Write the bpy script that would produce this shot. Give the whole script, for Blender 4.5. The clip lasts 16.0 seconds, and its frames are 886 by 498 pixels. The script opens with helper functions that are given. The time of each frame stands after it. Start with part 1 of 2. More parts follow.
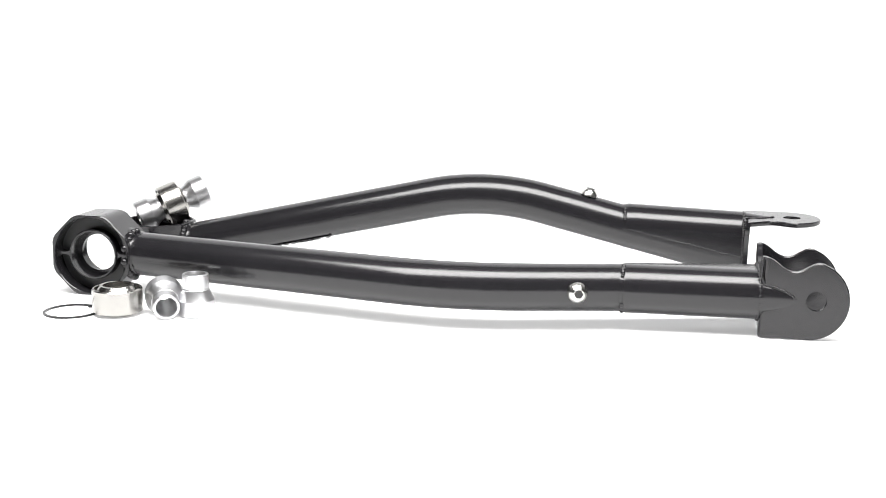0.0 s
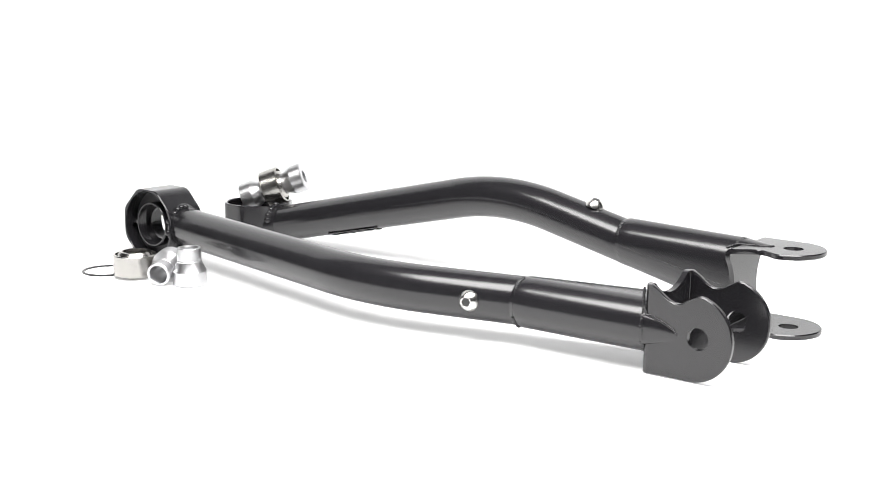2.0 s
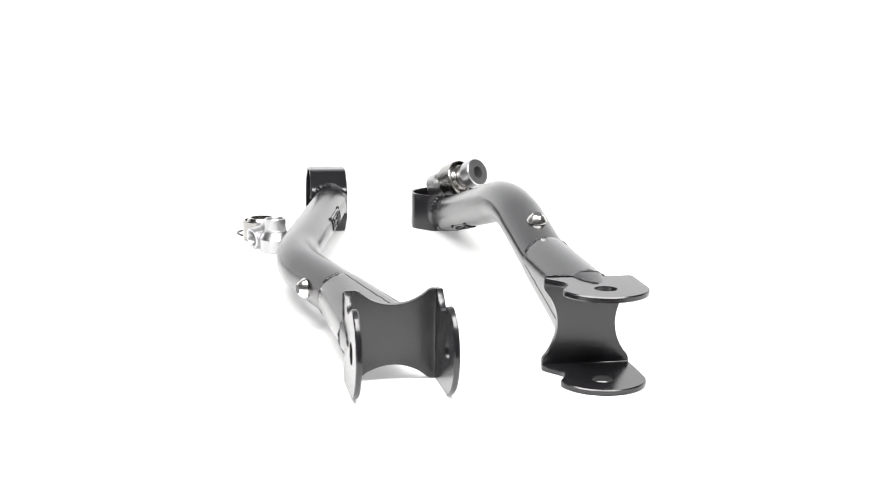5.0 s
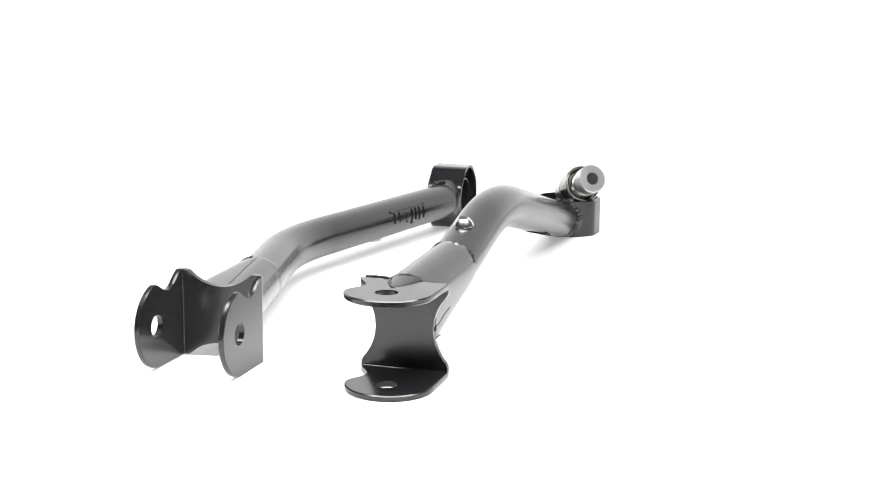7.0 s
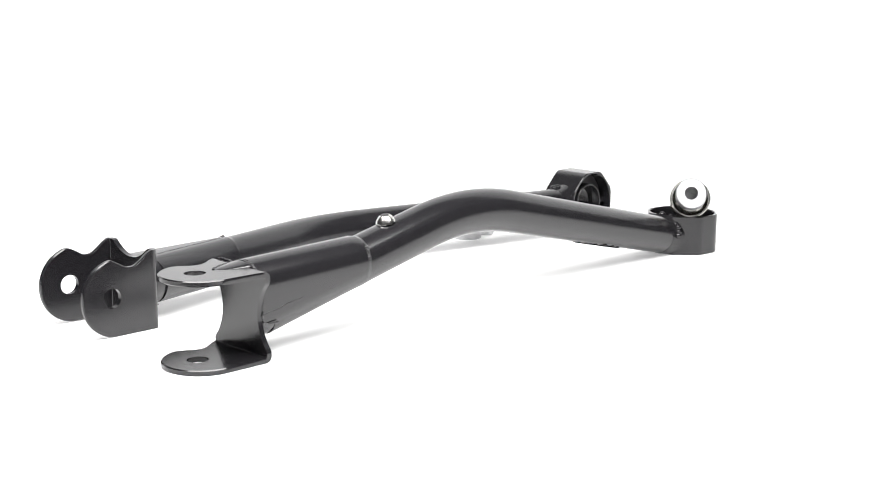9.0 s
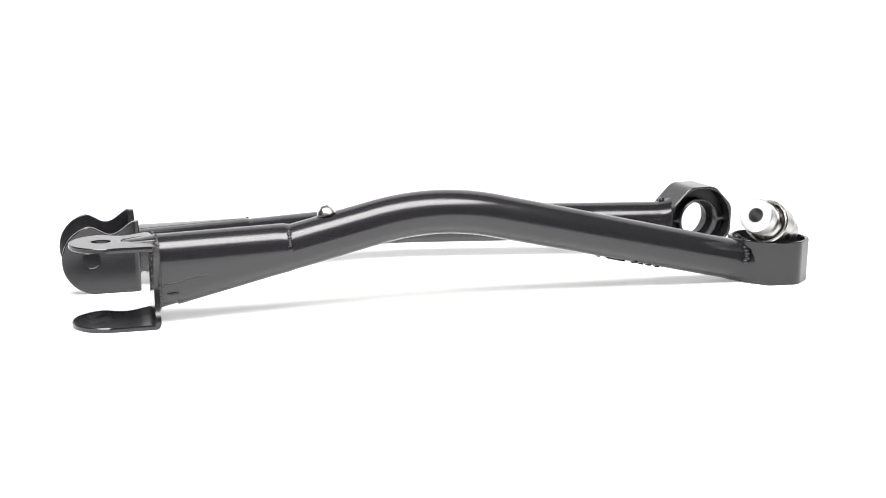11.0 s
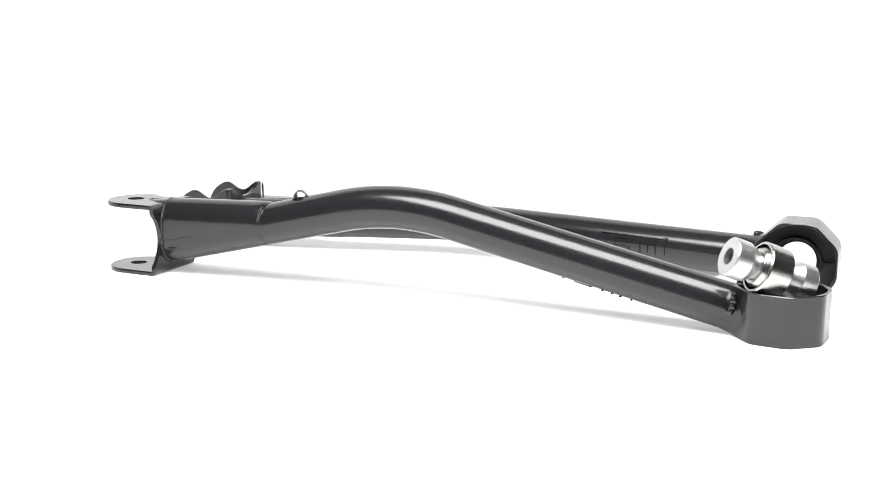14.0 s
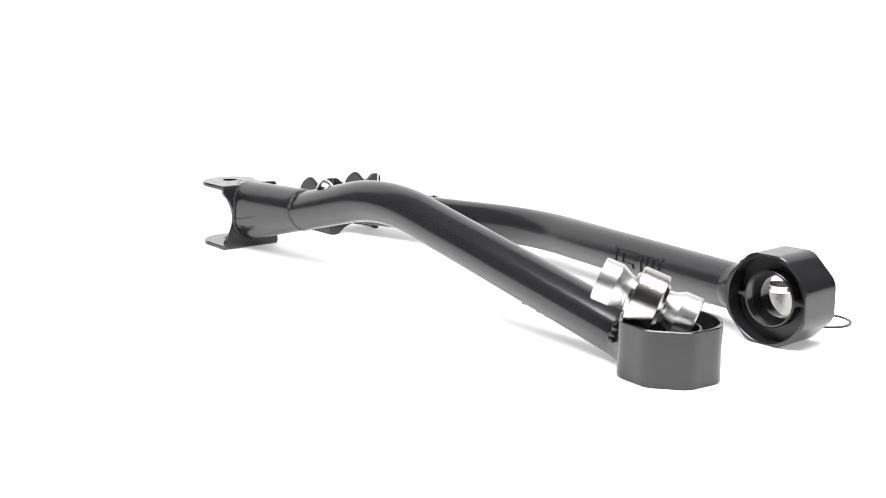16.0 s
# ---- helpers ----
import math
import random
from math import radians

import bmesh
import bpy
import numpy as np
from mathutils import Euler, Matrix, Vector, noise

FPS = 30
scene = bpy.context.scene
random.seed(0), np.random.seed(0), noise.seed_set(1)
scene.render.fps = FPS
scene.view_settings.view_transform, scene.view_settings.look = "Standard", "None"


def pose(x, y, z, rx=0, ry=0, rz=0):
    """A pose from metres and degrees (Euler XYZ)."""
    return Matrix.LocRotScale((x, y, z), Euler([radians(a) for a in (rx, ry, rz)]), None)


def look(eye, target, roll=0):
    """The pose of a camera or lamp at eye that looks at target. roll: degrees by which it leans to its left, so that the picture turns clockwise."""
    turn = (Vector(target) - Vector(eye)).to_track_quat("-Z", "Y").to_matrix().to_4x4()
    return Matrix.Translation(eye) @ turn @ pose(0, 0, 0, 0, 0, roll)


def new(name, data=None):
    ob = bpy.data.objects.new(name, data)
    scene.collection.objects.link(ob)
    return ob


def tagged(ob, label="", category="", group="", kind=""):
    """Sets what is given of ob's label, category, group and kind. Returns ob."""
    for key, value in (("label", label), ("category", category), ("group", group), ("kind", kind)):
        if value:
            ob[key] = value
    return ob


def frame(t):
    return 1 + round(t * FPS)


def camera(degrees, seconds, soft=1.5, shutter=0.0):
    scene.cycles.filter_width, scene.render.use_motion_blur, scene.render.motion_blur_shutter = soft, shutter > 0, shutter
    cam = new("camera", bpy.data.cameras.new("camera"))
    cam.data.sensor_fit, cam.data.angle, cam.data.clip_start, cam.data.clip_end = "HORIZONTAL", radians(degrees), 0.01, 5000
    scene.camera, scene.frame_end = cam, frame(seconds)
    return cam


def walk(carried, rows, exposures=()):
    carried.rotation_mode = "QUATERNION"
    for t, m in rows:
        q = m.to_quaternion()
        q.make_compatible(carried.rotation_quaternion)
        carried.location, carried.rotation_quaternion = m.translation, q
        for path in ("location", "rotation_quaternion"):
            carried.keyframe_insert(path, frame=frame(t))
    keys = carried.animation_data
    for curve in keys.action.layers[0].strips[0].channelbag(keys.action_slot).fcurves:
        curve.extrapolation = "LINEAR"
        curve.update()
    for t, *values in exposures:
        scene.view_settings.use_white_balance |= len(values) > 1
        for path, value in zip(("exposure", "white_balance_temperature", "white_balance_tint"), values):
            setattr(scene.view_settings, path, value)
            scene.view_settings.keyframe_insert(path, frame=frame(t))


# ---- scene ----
TURN = [(0.5 * i, -13.725 * 0.5 * i) for i in range(33)]  # seconds, degrees: the turntable keeps one speed

# ---- camera: it stands still before a turntable ----
cam = camera(40.387, 16.0, soft=0.9, shutter=0.35)
EYE = Vector((0.0, -1.2, 0.2814))
AIM = EYE + Vector((-0.00376, 0.98008, -0.19856))
walk(cam, [(0.0, look(EYE, AIM, 0.438)), (16.0, look(EYE, AIM, 0.438))])

# ---- light: a softbox over a white table and a white backdrop, both with added glow, a grey studio ----
world = bpy.data.worlds.new("studio_air")
scene.world = world
world.use_nodes = True
world.node_tree.nodes["Background"].inputs[0].default_value = (0.9, 0.95, 1.0, 1)
world.node_tree.nodes["Background"].inputs[1].default_value = 0.02


def softbox(name, at, target, size_x, size_y, watts):
    data = bpy.data.lights.new(name, "AREA")
    data.shape, data.size, data.size_y, data.energy = "RECTANGLE", size_x, size_y, watts
    data.color = (1.0, 0.99, 0.98)
    ob = new(name, data)
    ob.matrix_basis = look(at, target)
    return ob


softbox("softbox_overhead", (0.0, -0.45, 0.96), (0.0, -0.4499, 0.0), 1.35, 0.54, 37)


# ---- materials ----
def material(name, base, rough, metal=0.0, coat=0.0, grain=600.0, bump=0.0, vary=0.15, rough_vary=0.1, emit=0.0, spec=0.5):
    m = bpy.data.materials.new(name)
    m.use_nodes = True
    nt = m.node_tree
    n, l = nt.nodes, nt.links
    b = n["Principled BSDF"]
    b.inputs["Metallic"].default_value = metal
    b.inputs["Coat Weight"].default_value = coat
    b.inputs["Coat Roughness"].default_value = 0.12
    b.inputs["Specular IOR Level"].default_value = spec
    tc = n.new("ShaderNodeTexCoord")
    big, small = n.new("ShaderNodeTexNoise"), n.new("ShaderNodeTexNoise")
    big.inputs["Scale"].default_value, small.inputs["Scale"].default_value = 28.0, grain
    big.inputs["Detail"].default_value, small.inputs["Detail"].default_value = 4.0, 2.0
    for q in (big, small):
        l.new(tc.outputs["Object"], q.inputs["Vector"])
    mix = n.new("ShaderNodeMix")
    mix.data_type = "FLOAT"
    mix.inputs[0].default_value = 0.4
    l.new(big.outputs["Fac"], mix.inputs[2])
    l.new(small.outputs["Fac"], mix.inputs[3])
    ramp = n.new("ShaderNodeMix")
    ramp.data_type = "RGBA"
    ramp.inputs[6].default_value = (*[c * (1 - vary) for c in base], 1)
    ramp.inputs[7].default_value = (*[min(1, c * (1 + vary)) for c in base], 1)
    l.new(mix.outputs[0], ramp.inputs[0])
    l.new(ramp.outputs[2], b.inputs["Base Color"])
    mr = n.new("ShaderNodeMapRange")
    mr.inputs["To Min"].default_value, mr.inputs["To Max"].default_value = rough * (1 - rough_vary), rough * (1 + rough_vary)
    l.new(big.outputs["Fac"], mr.inputs["Value"])
    l.new(mr.outputs[0], b.inputs["Roughness"])
    if bump:
        bp = n.new("ShaderNodeBump")
        bp.inputs["Strength"].default_value, bp.inputs["Distance"].default_value = bump, 0.0004
        l.new(small.outputs["Fac"], bp.inputs["Height"])
        l.new(bp.outputs[0], b.inputs["Normal"])
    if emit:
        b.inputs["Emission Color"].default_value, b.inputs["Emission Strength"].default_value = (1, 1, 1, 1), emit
    return m


def turned_metal(name, base, rough, rings):
    """Lathe-turned metal: fine rings along the axis of the piece."""
    m = material(name, base, rough, metal=1.0, grain=900, vary=0.08)
    n, l = m.node_tree.nodes, m.node_tree.links
    tc, wave = n.new("ShaderNodeTexCoord"), n.new("ShaderNodeTexWave")
    wave.bands_direction = "Z"
    wave.inputs["Scale"].default_value, wave.inputs["Distortion"].default_value = rings, 0.6
    bp = n.new("ShaderNodeBump")
    bp.inputs["Strength"].default_value, bp.inputs["Distance"].default_value = 0.12, 0.0002
    l.new(tc.outputs["Object"], wave.inputs["Vector"])
    l.new(wave.outputs["Fac"], bp.inputs["Height"])
    l.new(bp.outputs[0], n["Principled BSDF"].inputs["Normal"])
    return m


PAINT = material("gunmetal_paint", (0.0145, 0.0140, 0.0158), 0.20, metal=0.0, coat=0.0, grain=500, vary=0.08, rough_vary=0.15, bump=0.04, spec=0.55)
# darker than PAINT: the shade inside recesses is put into this colour
DARK = material("cavity_shade_black", (0.012, 0.012, 0.013), 0.4, grain=900)
ALU = turned_metal("turned_aluminium", (0.62, 0.62, 0.63), 0.36, 900)
STEEL = turned_metal("ground_steel", (0.46, 0.45, 0.43), 0.25, 700)
BOLT = material("zinc_bolt", (0.66, 0.65, 0.63), 0.26, metal=1.0)
SOCKET = material("dark_socket", (0.03, 0.03, 0.03), 0.5)
SPRING = material("black_spring_steel", (0.015, 0.015, 0.016), 0.35)
# emission added to the table top: keeps it white and its shadows faint
WHITE = material("white_table_glow", (0.82, 0.82, 0.82), 0.6, vary=0.01, grain=200, emit=0.34, spec=0.2)
# glows by itself in place of lamps aimed at the backdrop
BACK = material("glowing_backdrop", (0.8, 0.8, 0.8), 0.8, vary=0.01, emit=1.1)
ROOM = material("grey_studio_paint", (0.05, 0.05, 0.052), 0.8)


# ---- mesh tools ----
def part(name, bm, mat, parent=None, label="", smooth=True, angle=35):
    bmesh.ops.recalc_face_normals(bm, faces=bm.faces)
    me = bpy.data.meshes.new(name)
    bm.to_mesh(me)
    bm.free()
    me.materials.append(mat)
    if smooth:
        me.polygons.foreach_set("use_smooth", [True] * len(me.polygons))
        me.set_sharp_from_angle(angle=radians(angle))
    ob = new(name, me)
    if parent:
        ob.parent = parent
    if label:
        tagged(ob, label)
    return ob


def loft(rings, closed_ring=True, caps=True, loop=False):
    """A skin over rings of equal length."""
    bm = bmesh.new()
    rows = [[bm.verts.new(p) for p in r] for r in rings]
    k = len(rows[0])
    pairs = list(zip(rows, rows[1:] + rows[:1])) if loop else list(zip(rows, rows[1:]))
    for a, b in pairs:
        for i in range(k if closed_ring else k - 1):
            j = (i + 1) % k
            bm.faces.new((a[i], a[j], b[j], b[i]))
    if caps and not loop:
        bm.faces.new(rows[0])
        bm.faces.new(rows[-1])
    return bm


def lathe(profile, n=48, m=Matrix()):
    """A closed profile of (radius, z) turned round the z axis."""
    return loft([[m @ Vector((r * math.cos(a), r * math.sin(a), z)) for r, z in profile]
                 for a in (2 * math.pi * i / n for i in range(n))], loop=True)


def dome(profile, n=32, m=Matrix()):
    """An open profile of (radius, z), capped at both ends."""
    return loft([[m @ Vector((r * math.cos(a), r * math.sin(a), z)) for a in (2 * math.pi * i / n for i in range(n))]
                 for r, z in profile])


def box(x0, x1, y0, y1, z0, z1, bevel=0.0):
    bm = bmesh.new()
    bmesh.ops.create_cube(bm, size=1)
    bmesh.ops.transform(bm, verts=bm.verts, matrix=Matrix.Translation(((x0 + x1) / 2, (y0 + y1) / 2, (z0 + z1) / 2))
                        @ Matrix.Diagonal((x1 - x0, y1 - y0, z1 - z0, 1)))
    if bevel:
        bmesh.ops.bevel(bm, geom=bm.edges[:], offset=bevel, segments=2, affect="EDGES")
    return bm


def bead(points, radius, seed, closed=False, pitch=0.7):
    """A weld bead: overlapping lumps along a line of points."""
    rng = random.Random(seed)
    bm = bmesh.new()
    pts = points + points[:1] if closed else points
    for a, b in zip(pts, pts[1:]):
        a, b = Vector(a), Vector(b)
        steps = max(1, round((b - a).length / (radius * pitch)))
        for i in range(steps):
            c = a.lerp(b, i / steps)
            s = radius * rng.uniform(0.85, 1.1)
            bmesh.ops.create_icosphere(bm, subdivisions=2, radius=s, matrix=Matrix.Translation(
                c + Vector([rng.uniform(-0.14, 0.14) * radius for _ in range(3)])))
    return bm


# ---- the place ----
def studio():
    bm = bmesh.new()
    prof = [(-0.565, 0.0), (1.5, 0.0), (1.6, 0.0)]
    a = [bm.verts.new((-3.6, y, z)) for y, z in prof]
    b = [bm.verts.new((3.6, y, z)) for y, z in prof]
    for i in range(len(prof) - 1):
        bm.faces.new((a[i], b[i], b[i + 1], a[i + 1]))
    tagged(part("ground", bm, WHITE), "seamless white table top, plain and clean, with an added glow", "ground", kind="structure")
    y, z = prof[-1]
    # carried up far out of view so its glow reflects in the tube tops
    tagged(part("backdrop", box(-3.0, 3.0, y, y + 0.05, z, 2.5), BACK), "plain white studio backdrop with an added glow", "backdrop", kind="structure")
    tagged(part("floor", box(-4, 4, -4, 4, -0.8, -0.75), ROOM), "grey studio floor below the table", "floor", kind="structure")
    tagged(part("wall_front", box(-4, 4, -4, -3.9, -0.75, 2.9), ROOM), "grey painted studio wall", "wall", kind="structure")
    tagged(part("wall_back", box(-4, 4, 3.9, 4, -0.75, 2.9), ROOM), "grey painted studio wall", "wall", kind="structure")
    tagged(part("wall_west", box(-4, -3.9, -3.9, 3.9, -0.75, 2.9), ROOM), "grey painted studio wall", "wall", kind="structure")
    tagged(part("wall_east", box(3.9, 4, -3.9, 3.9, -0.75, 2.9), ROOM), "grey painted studio wall", "wall", kind="structure")
    tagged(part("ceiling", box(-4, 4, -4, 4, 2.9, 3.0), ROOM), "grey studio ceiling", "ceiling", kind="structure")


studio()

# ---- the suspension arm ----
# In the arm's space x runs along the arm to the bracket, the bolt holes lie on x = 0, and the tube bends towards +z.
R_TUBE = 0.0211
HALF, SHEET = 0.0374, 0.0046
WEB_X, BEND = -0.0468, 0.0055
RING_X, RING_Z = -0.6791, -0.0150
RING_R, RING_H = 0.0394, 0.0448


def tube_line():
    """Centre line of the bent tube, from the ring to the web: (x, z, slope angle)."""
    a, b, k = Vector((-0.6430, -0.0166)), Vector((-0.3097, 0.0567)), Vector((-0.060, -0.0030))
    d1, d2 = (b - a).normalized(), (k - b).normalized()
    turn = math.acos(max(-1, min(1, d1.dot(d2))))
    r = 0.264
    tan = r * math.tan(turn / 2)
    p, ang = b - d1 * tan, math.atan2(d1.y, d1.x)
    c = p + Vector((d1.y, -d1.x)) * r
    pts = [(*(a + (p - a) * i / 6), ang) for i in range(6)]
    for i in range(25):
        t = ang - turn * i / 24
        pts.append((c.x - r * math.sin(t), c.y + r * math.cos(t), t))
    q = b + d2 * tan
    pts += [(*(q + (k - q) * i / 6), ang - turn) for i in range(1, 7)]
    return pts


def circle_at(x, z, slope, r, n=48):
    out = []
    for i in range(n):
        a = 2 * math.pi * i / n
        u = r * math.sin(a)
        out.append(Vector((x - u * math.sin(slope), r * math.cos(a), z + u * math.cos(slope))))
    return out


def sleeve_ring(x, top, bottom, half_w, n=48):
    """Upright stadium section: two half circles with straight sides."""
    out = []
    lift = (top - bottom) / 2 - half_w
    mid = (top + bottom) / 2
    for i in range(n):
        a = 2 * math.pi * i / n
        out.append(Vector((x, half_w * math.cos(a), mid + half_w * math.sin(a) + (lift if math.sin(a) >= 0 else -lift))))
    return out


def plate_outline(side):
    """Outline of a clevis plate in (x, y): round nose about the bolt hole, one straight edge, one scalloped edge."""
    pts = [(WEB_X + BEND, -0.0345), (-0.0050, -0.0345)]
    for i in range(1, 25):
        a = radians(-90 + 160 * i / 24)
        pts.append((-0.0048 + 0.0326 * math.cos(a), -0.0005 + 0.0340 * math.sin(a)))
    pts += [(0.0040, 0.0326), (0.0006, 0.0330), (-0.0030, 0.0322), (-0.0080, 0.0294), (-0.0140, 0.0258), (-0.0178, 0.0247),
            (-0.0215, 0.0247), (-0.0255, 0.0260), (-0.0300, 0.0288), (-0.0355, 0.0332), (-0.0388, 0.0352), (WEB_X + BEND, 0.0362)]
    return [(x, side * y) for x, y in pts]


def holed_plate(outline, hole_r, z0, z1, edge=0.0009):
    """A flat plate with one round hole at the origin and softened edges."""
    bm = bmesh.new()
    k = len(outline)
    m = 32
    outer_area = sum(a[0] * b[1] - b[0] * a[1] for a, b in zip(outline, outline[1:] + outline[:1]))
    if outer_area < 0:
        outline = outline[::-1]

    def inset(p):
        if p[0] < WEB_X + BEND + 1e-5:
            return Vector((p[0], p[1], 0))
        v = Vector((p[0] + 0.012, p[1], 0))
        return Vector((p[0], p[1], 0)) - v.normalized() * edge

    levels = []
    for z, soft in ((z0, True), (z0 + edge, False), (z1 - edge, False), (z1, True)):
        levels.append([bm.verts.new((*(inset(p).xy if soft else p), z)) for p in outline])
    for a, b in zip(levels, levels[1:]):
        for i in range(k):
            bm.faces.new((a[i], a[(i + 1) % k], b[(i + 1) % k], b[i]))
    rims = []
    for z in (z0, z1):
        rims.append([bm.verts.new((hole_r * math.cos(2 * math.pi * i / m), hole_r * math.sin(2 * math.pi * i / m), z)) for i in range(m)])
    for i in range(m):
        bm.faces.new((rims[0][i], rims[0][(i + 1) % m], rims[1][(i + 1) % m], rims[1][i]))
    for ring, rim in ((levels[0], rims[0]), (levels[-1], rims[1])):
        edges = [bm.edges.get((r[i], r[(i + 1) % len(r)])) for r in (ring, rim) for i in range(len(r))]
        bmesh.ops.triangle_fill(bm, edges=edges, use_beauty=True)
    return bm


def web_mesh(side):
    """The back of the bracket: a sheet bent to the plates at both ends, waisted between them."""
    line = []
    for i in range(7):
        a = math.pi / 2 * i / 6
        line.append((WEB_X + BEND - BEND * math.sin(a), -HALF + BEND - BEND * math.cos(a), -math.sin(a), -math.cos(a)))
    for i in range(1, 24):
        line.append((WEB_X, -HALF + BEND + (2 * HALF - 2 * BEND) * i / 24, -1, 0))
    for i in range(7):
        a = math.pi / 2 * i / 6
        line.append((WEB_X + BEND - BEND * math.cos(a), HALF - BEND + BEND * math.sin(a), -math.cos(a), math.sin(a)))
    rings = []
    for x, z, nx, nz in line:
        waist = 0.0118 * max(0.0, 1 - (z / 0.0275) ** 2) ** 0.85
        lo, hi = side * (-0.0345 + waist), side * (0.0362 - waist)
        xi, zi = x - nx * SHEET, z - nz * SHEET
        rings.append([Vector((x, lo, z)), Vector((x, hi, z)), Vector((xi, hi, zi)), Vector((xi, lo, zi))])
    return loft(rings)


def octagon_shell(spin):
    """Short tube, octagonal outside and round inside, about its own z axis."""
    n = 64
    rings = []
    for i in range(n):
        a = 2 * math.pi * i / n
        w = (a + math.pi / 8) % (math.pi / 4) - math.pi / 8
        r = min(RING_R / math.cos(w), RING_R * 1.052)
        s = a + spin
        prof = [(r - 0.0008, -RING_H / 2), (r, -RING_H / 2 + 0.0008), (r, RING_H / 2 - 0.0008), (r - 0.0008, RING_H / 2),
                (0.0378, RING_H / 2), (0.0372, RING_H / 2 - 0.0008), (0.0372, -RING_H / 2 + 0.0008), (0.0378, -RING_H / 2)]
        rings.append([Vector((q * math.cos(s), q * math.sin(s), z)) for q, z in prof])
    return loft(rings, loop=True)


def relief(side):
    """Raised badge on the inner side of the bend: plain bars hung from one long bar, and a round stud at each end of it."""
    line = tube_line()
    d = Vector((line[1][0] - line[0][0], 0, line[1][1] - line[0][1])).normalized()
    o = Vector((line[0][0], 0, line[0][1]))
    down = Vector((d.z, 0, -d.x))

    def on_tube(u, a, lift):
        """u from 0 at the end towards the bracket to 1 at the end towards the housing; a in degrees round the tube."""
        out = down * math.cos(radians(a)) + Vector((0, side, 0)) * math.sin(radians(a))
        return o + d * (0.1640 - 0.0710 * u) + out * (R_TUBE + lift)

    bars = [(0.0, 1.0, 29, 32), (0.04, 0.066, -8, 27), (0.20, 0.54, 20, 24), (0.20, 0.226, -6, 24), (0.20, 0.45, -6, -2),
            (0.424, 0.45, -14, -2), (0.28, 0.50, 8, 12), (0.60, 0.626, -24, 25), (0.72, 0.746, -14, 25), (0.84, 0.866, -18, 25),
            (0.985, 1.011, -16, 22)]
    out = []
    for u0, u1, a0, a1 in bars:
        k = max(1, round((a1 - a0) / 6))
        rows = []
        for j in range(k + 1):
            a = a0 + (a1 - a0) * j / k
            rows.append([on_tube(u0, a, -0.0005), on_tube(u0, a, 0.0013), on_tube(u1, a, 0.0013), on_tube(u1, a, -0.0005)])
        out.append(loft(rows))
    return out, [on_tube(u, 31, 0.0004) for u in (-0.02, 1.02)]


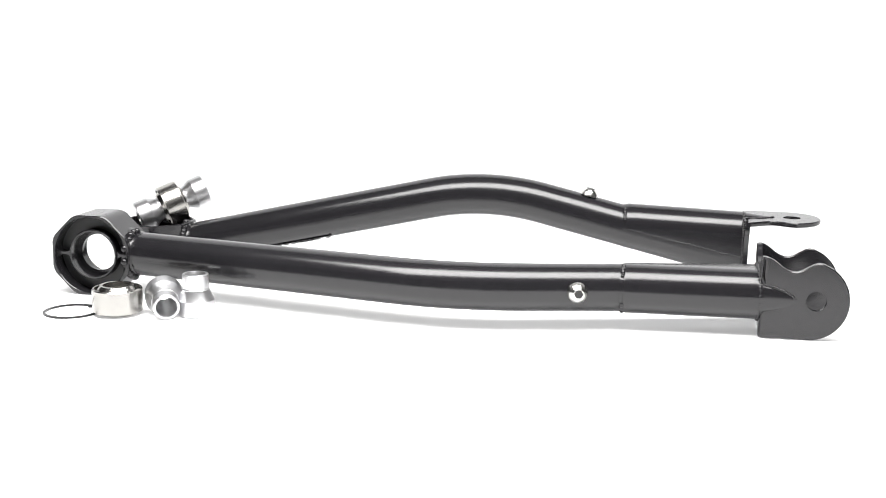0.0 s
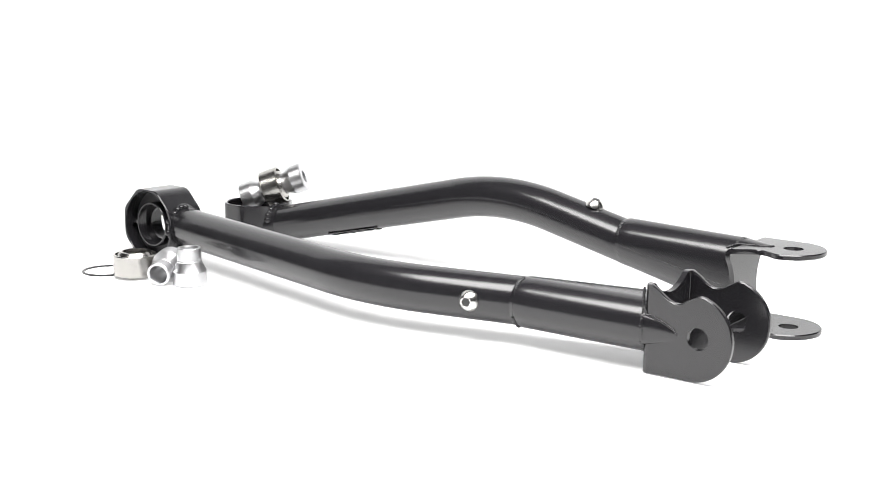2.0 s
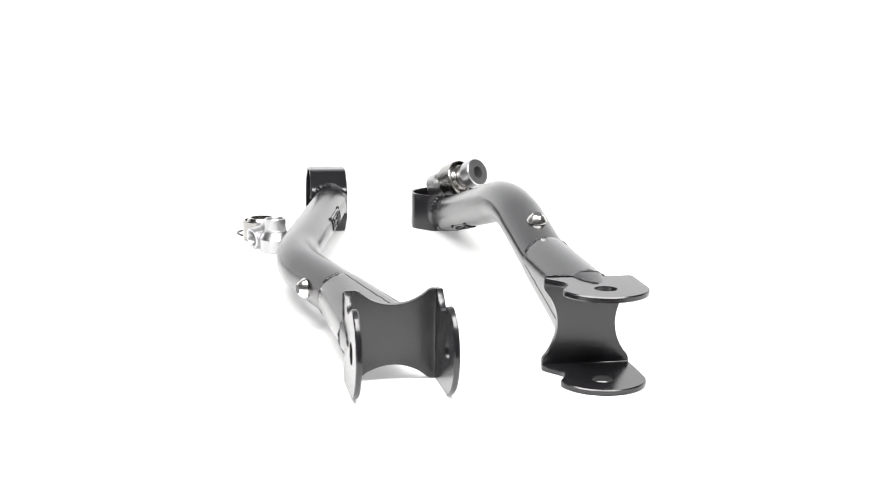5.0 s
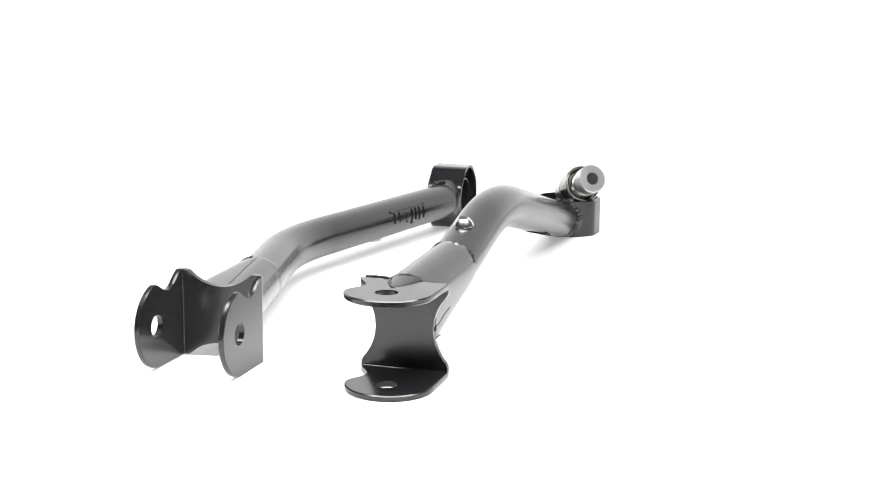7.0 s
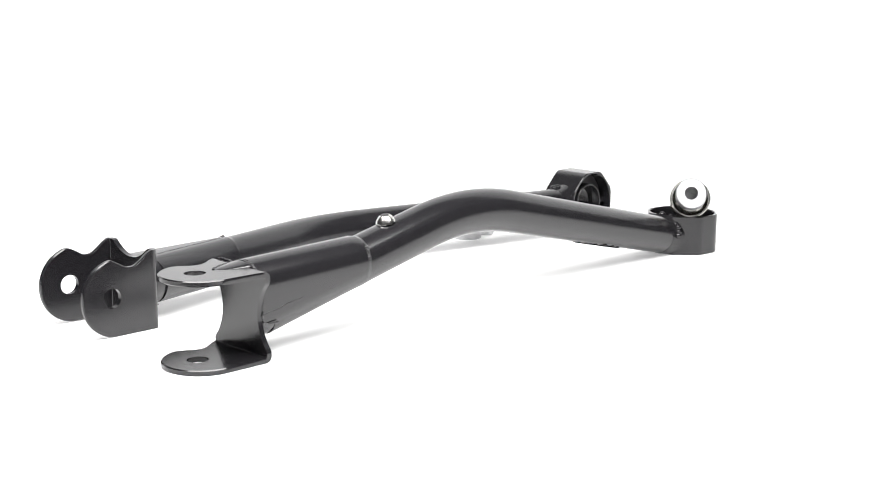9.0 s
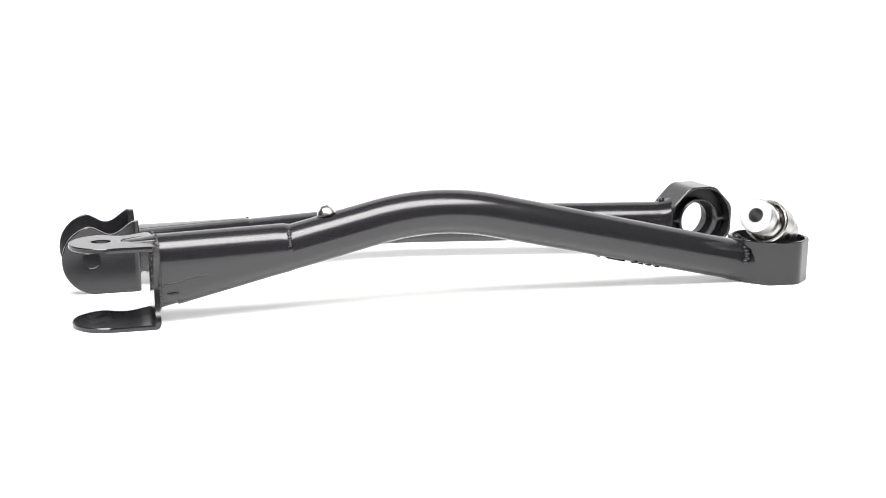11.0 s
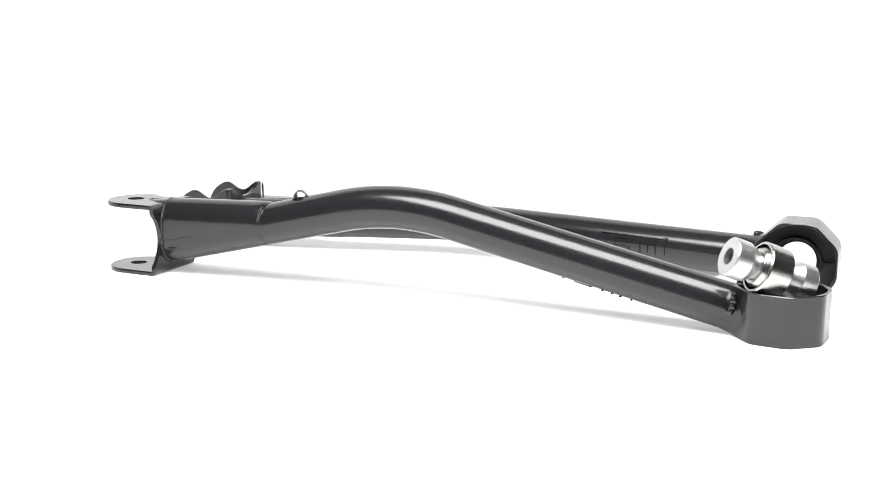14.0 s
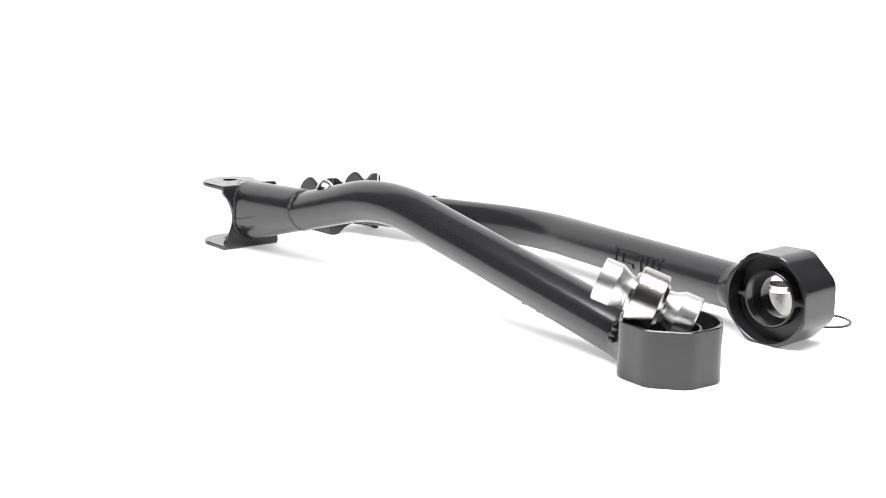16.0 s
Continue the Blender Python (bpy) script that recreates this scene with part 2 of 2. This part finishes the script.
def suspension_arm(side, spin, label):
    arm = tagged(new("suspension_arm"), label, "suspension arm", "pair of suspension arms")
    line = tube_line()
    part("tube", loft([circle_at(x, z, s, R_TUBE) for x, z, s in line]), PAINT, arm, "bent round tube")
    rings = [sleeve_ring(-0.1646, 0.0448, 0.0002, 0.0213), sleeve_ring(-0.1636, 0.0455, -0.0002, 0.0218)]
    for i in range(13):
        f = i / 12
        x = -0.1625 + (0.1625 - 0.0450) * f
        rings.append(sleeve_ring(x, 0.0457 - 0.0042 * f, -0.0003 - 0.0259 * f, 0.0219))
    part("sleeve", loft(rings), PAINT, arm, "flared reinforcing sleeve")
    # bracket
    bracket = part("bracket", web_mesh(side), PAINT, arm, "waisted bracket web of bent sheet steel")
    outline = plate_outline(side)
    part("clevis_plate", holed_plate(outline, 0.0087, HALF - SHEET, HALF), PAINT, bracket)
    part("clevis_plate", holed_plate(outline, 0.0087, -HALF, -HALF + SHEET), PAINT, bracket)
    # tapered nose of the sleeve lying on the outer plate
    nose = []
    for i in range(9):
        f = i / 8
        x = -0.0460 + 0.0285 * f
        h = 0.0036 * (1 - f) + 0.0001
        w = math.sqrt(2 * 0.022 * h - h * h)
        nose.append([Vector((x, w * math.cos(math.pi * j / 12), HALF - 0.0008 + (h + 0.0008) * math.sin(math.pi * j / 12))) for j in range(13)])
    part("sleeve_nose", loft(nose), PAINT, arm)
    edge = [(-0.0466, 0.0330), (-0.0472, 0.0200), (-0.0440, 0.0122), (-0.0360, 0.0103), (-0.0280, 0.0077), (-0.0205, 0.0038), (-0.0175, 0.0003)]
    part("weld_bead", bead([(x, side * y, HALF) for x, y in edge], 0.0012, 4), PAINT, arm, "painted weld bead")
    seam = [tuple(v) for v in sleeve_ring(-0.1647, 0.0449, 0.0001, 0.0211, 72)]
    for first, last, seed in ((3, 12, 6), (24, 33, 16)):
        part("weld_bead", bead(seam[first:last], 0.0021, seed), PAINT, arm, "painted weld bead")
    part("seam_fillet", loft([sleeve_ring(-0.1675, 0.0448, 0.0006, 0.0210), sleeve_ring(-0.1656, 0.0451, 0.0003, 0.0213),
                              sleeve_ring(-0.1640, 0.0455, -0.0001, 0.0217)]), PAINT, arm)
    part("weld_bead", bead([tuple(v) for v in sleeve_ring(WEB_X - 0.0006, 0.0400, -0.0262, 0.0220, 40)], 0.0019, 7, True), PAINT, arm, "painted weld bead")
    # rough edge of the sleeve, running down both of its sides
    for w, first in ((side, 0), (-side, 14)):
        rng = random.Random(30 + w)
        rough = [(-0.160 + 0.112 * i / 22, w * 0.0213, 0.0228 - 0.0243 * i / 22 + rng.uniform(-0.0007, 0.0007)) for i in range(first, 23)]
        part("sleeve_edge", bead(rough, 0.0008, 31 + w), PAINT, arm, "rough painted edge of the sleeve")
    x, z, s = line[0]
    along = Vector((math.cos(s), 0, math.sin(s)))
    collar = []
    for step, extra, hug in ((0.0, 0.0050, 1.0), (0.0012, 0.0034, 0.9), (0.0034, 0.0020, 0.6), (0.0064, 0.0009, 0.25), (0.0105, 0.0002, 0.0)):
        q = Vector((x, 0, z)) + along * step
        ring = circle_at(q.x, q.z, s, R_TUBE + extra)
        for v in ring:
            shell_x = RING_X + math.sqrt(0.0388 ** 2 - v.y ** 2) + step
            v.x, v.z = v.x + hug * (shell_x - v.x), max(v.z, 0.0004 - HALF)
        collar.append(ring)
    part("weld_fillet", loft(collar), PAINT, arm, "smooth weld fillet between tube and housing")
    q = Vector((x, 0, z)) + along * 0.0040
    lumps = [tuple(v) for v in circle_at(q.x, q.z, s, R_TUBE + 0.0020, 72)]
    for first, last, seed in ((1, 17, 8), (20, 36, 9)):
        part("weld_bead", bead(lumps[first:last:5], 0.0040, seed, pitch=1.1), PAINT, arm, "lumpy painted weld bead")
    # no opening is cut: a thin box carries the slot's shade as its colour
    part("drain_slot", box(-0.0640, -0.0540, -side * 0.0214, -side * 0.0221, -0.0098, -0.0086), DARK, arm, "narrow drain slot, its inner shade coloured dark")
    # bearing housing
    at = Matrix.Translation((RING_X, 0, RING_Z))

    def placed(bm):
        bmesh.ops.transform(bm, verts=bm.verts, matrix=at)
        return bm

    housing = part("bearing_housing", placed(octagon_shell(spin)), PAINT, arm, "octagonal bearing housing", angle=25)
    part("bearing_seat", placed(lathe([(0.0226, -0.0165), (0.0240, -0.0165), (0.0248, -0.0157), (0.0248, 0.0157), (0.0240, 0.0165), (0.0226, 0.0165),
                                       (0.0226, 0.002), (0.0182, 0.002), (0.0182, -0.002), (0.0226, -0.002)])), PAINT, housing, "round bearing seat with inner lip")
    # coloured dark for the shade deep in the housing
    part("inner_web", placed(lathe([(0.0246, -0.006), (0.0374, -0.006), (0.0374, 0.006), (0.0246, 0.006)])), DARK, housing)
    for s in (1, -1):
        flare = [(0.0243, 0.0040), (0.0262, 0.0020), (0.0285, 0.0012), (0.0330, 0.0012), (0.0354, 0.0022), (0.0376, 0.0046)]
        part("rib", placed(loft([[Vector((s * r, w * a, 0.0150 * b)) for a, b in ((-1, -1), (1, -1), (1, 1), (-1, 1))] for r, w in flare])), PAINT, housing)
    # bolt on the outer side of the bend
    x, fall = -0.2078, math.atan(0.239)
    up = (Matrix.Translation((x, 0, 0.0567 - 0.239 * (x + 0.3097))) @ Euler((0, fall, 0)).to_matrix().to_4x4()
          @ Matrix.Translation((0, 0, R_TUBE - 0.0024)))
    part("bolt_shank", dome([(0.0062, -0.002), (0.0062, 0.0030)], 24, up), SOCKET, arm, "dark threaded bolt shank")
    head = part("bolt", dome([(0.0084, 0.0020), (0.0092, 0.0024), (0.0091, 0.0030), (0.0083, 0.0048), (0.0071, 0.0066), (0.0057, 0.0082), (0.0044, 0.0092)], 32, up), BOLT, arm, "bright button-head bolt")
    # a raised hexagon, dark to stand for the shade down in the socket
    part("hex_socket", dome([(0.0041, 0.0088), (0.0041, 0.0096)], 6, up), SOCKET, head, "hexagonal socket, its inner shade coloured dark")
    bars, studs = relief(side)
    for bm in bars:
        part("badge_bar", bm, PAINT, arm)
    for q in studs:
        bm = bmesh.new()
        bmesh.ops.create_icosphere(bm, subdivisions=2, radius=0.0019, matrix=Matrix.Translation(q))
        part("badge_stud", bm, PAINT, arm)
    return arm


# ---- loose pieces ----
INSERT = [(0.0075, 0.0), (0.0163, 0.0), (0.0173, 0.0010), (0.0173, 0.0145), (0.0129, 0.0232), (0.0127, 0.0240), (0.0127, 0.0250),
          (0.0121, 0.0256), (0.0121, 0.0378), (0.0114, 0.0386), (0.0096, 0.0386), (0.0091, 0.0375), (0.0075, 0.0310)]


def misalignment_spacer(label):
    thing = tagged(part("misalignment_spacer", lathe(INSERT), ALU, angle=14), label, "spacer", "aluminium spacers")
    return thing


def bearing_parts(parent):
    part("outer_race", lathe([(0.0203, -0.0110), (0.0218, -0.0110), (0.0228, -0.0100), (0.0228, 0.0100), (0.0218, 0.0110), (0.0203, 0.0110), (0.0212, 0.0)]),
         STEEL, parent, "ground steel outer race", angle=20)
    ball = [(0.0128, -0.0136), (0.0155, -0.0136)] + [(0.0206 * math.cos(a), 0.0206 * math.sin(a)) for a in (radians(-41 + 82 * i / 12) for i in range(13))] + [(0.0155, 0.0136), (0.0128, 0.0136)]
    part("ball", lathe(ball), STEEL, parent, "polished steel ball with bore")


def spherical_bearing(label):
    b = tagged(new("spherical_bearing"), label, "bearing")
    bearing_parts(b)
    return b


def fitted_bearing(label):
    """A spherical bearing with a spacer pushed into each side."""
    b = tagged(new("fitted_bearing"), label, "bearing")
    bearing_parts(b)
    for s in (1, -1):
        m = Matrix.Translation((0, 0, s * 0.0400)) @ Euler((math.pi if s > 0 else 0, 0, 0)).to_matrix().to_4x4()
        part("spacer", lathe(INSERT, 48, m), ALU, b, "turned aluminium spacer", angle=14)
    return b


def snap_ring(label):
    rings = []
    for i in range(61):
        a = radians(30 + 300 * i / 60)
        w = 0.0011
        rings.append([Vector((r * math.cos(a), r * math.sin(a), z)) for r, z in ((0.0245 - w, 0), (0.0245 + w, 0), (0.0245 + w, 0.0016), (0.0245 - w, 0.0016))])
    ob = tagged(part("snap_ring", loft(rings), SPRING), label, "snap ring")
    for a in (30, 330):
        m = Matrix.Translation((0.0228 * math.cos(radians(a)), 0.0228 * math.sin(radians(a)), 0.0))
        part("lug", lathe([(0.0011, 0.0), (0.0030, 0.0), (0.0030, 0.0016), (0.0011, 0.0016)], 20, m), SPRING, ob)
    return ob


MOVERS = []


def stands(thing, m):
    thing.matrix_basis = m
    MOVERS.append((thing, m))
    return thing


def axes(x, z, at):
    """A pose with its x axis along x and its z axis near z."""
    x, z = Vector(x).normalized(), Vector(z)
    y = z.cross(x).normalized()
    z = x.cross(y)
    m = Matrix((x, y, z)).transposed().to_4x4()
    return Matrix.Translation(at) @ m


# one arm lies flat on its housing, its bend upright; the other is rolled a quarter turn on its side
stands(suspension_arm(-1, radians(-6), "gunmetal painted tubular suspension arm, housing flat on the table"),
       axes((0.9826, -0.1855, 0), (0, 0, 1), (0.3450, -0.0079, HALF)))
stands(suspension_arm(1, 0.0, "gunmetal painted tubular suspension arm lying on its side"),
       axes((0.98559, -0.16906, -0.0068), (-0.16899, -0.98556, 0.0110), (0.3224, -0.1607, 0.0347)))
stands(fitted_bearing("steel spherical bearing with aluminium spacers, leaning on housing"),
       axes((0.40, -0.90, 0), (0.845, 0.405, 0.350), (-0.3090, 0.1325, 0.0612)))
stands(spherical_bearing("bright steel spherical bearing standing on the table"), pose(-0.3035, -0.1235, 0.0138))
stands(misalignment_spacer("turned aluminium spacer standing on its wide end"), pose(-0.2310, -0.1240, 0.0))
stands(misalignment_spacer("turned aluminium spacer lying on its side"), axes((0.0347, 0.0105, 0), (0.0115, -0.0347, -0.0049), (-0.2640, -0.1105, 0.0172)))
stands(snap_ring("thin black open snap ring flat on the table"), pose(-0.3475, -0.1195, 0.0, 0, 0, 28))


# ---- the turntable's turn ----
def motions():
    for thing, m in MOVERS:
        walk(thing, [(t, pose(0, 0, 0, 0, 0, a) @ m) for t, a in TURN])


motions()
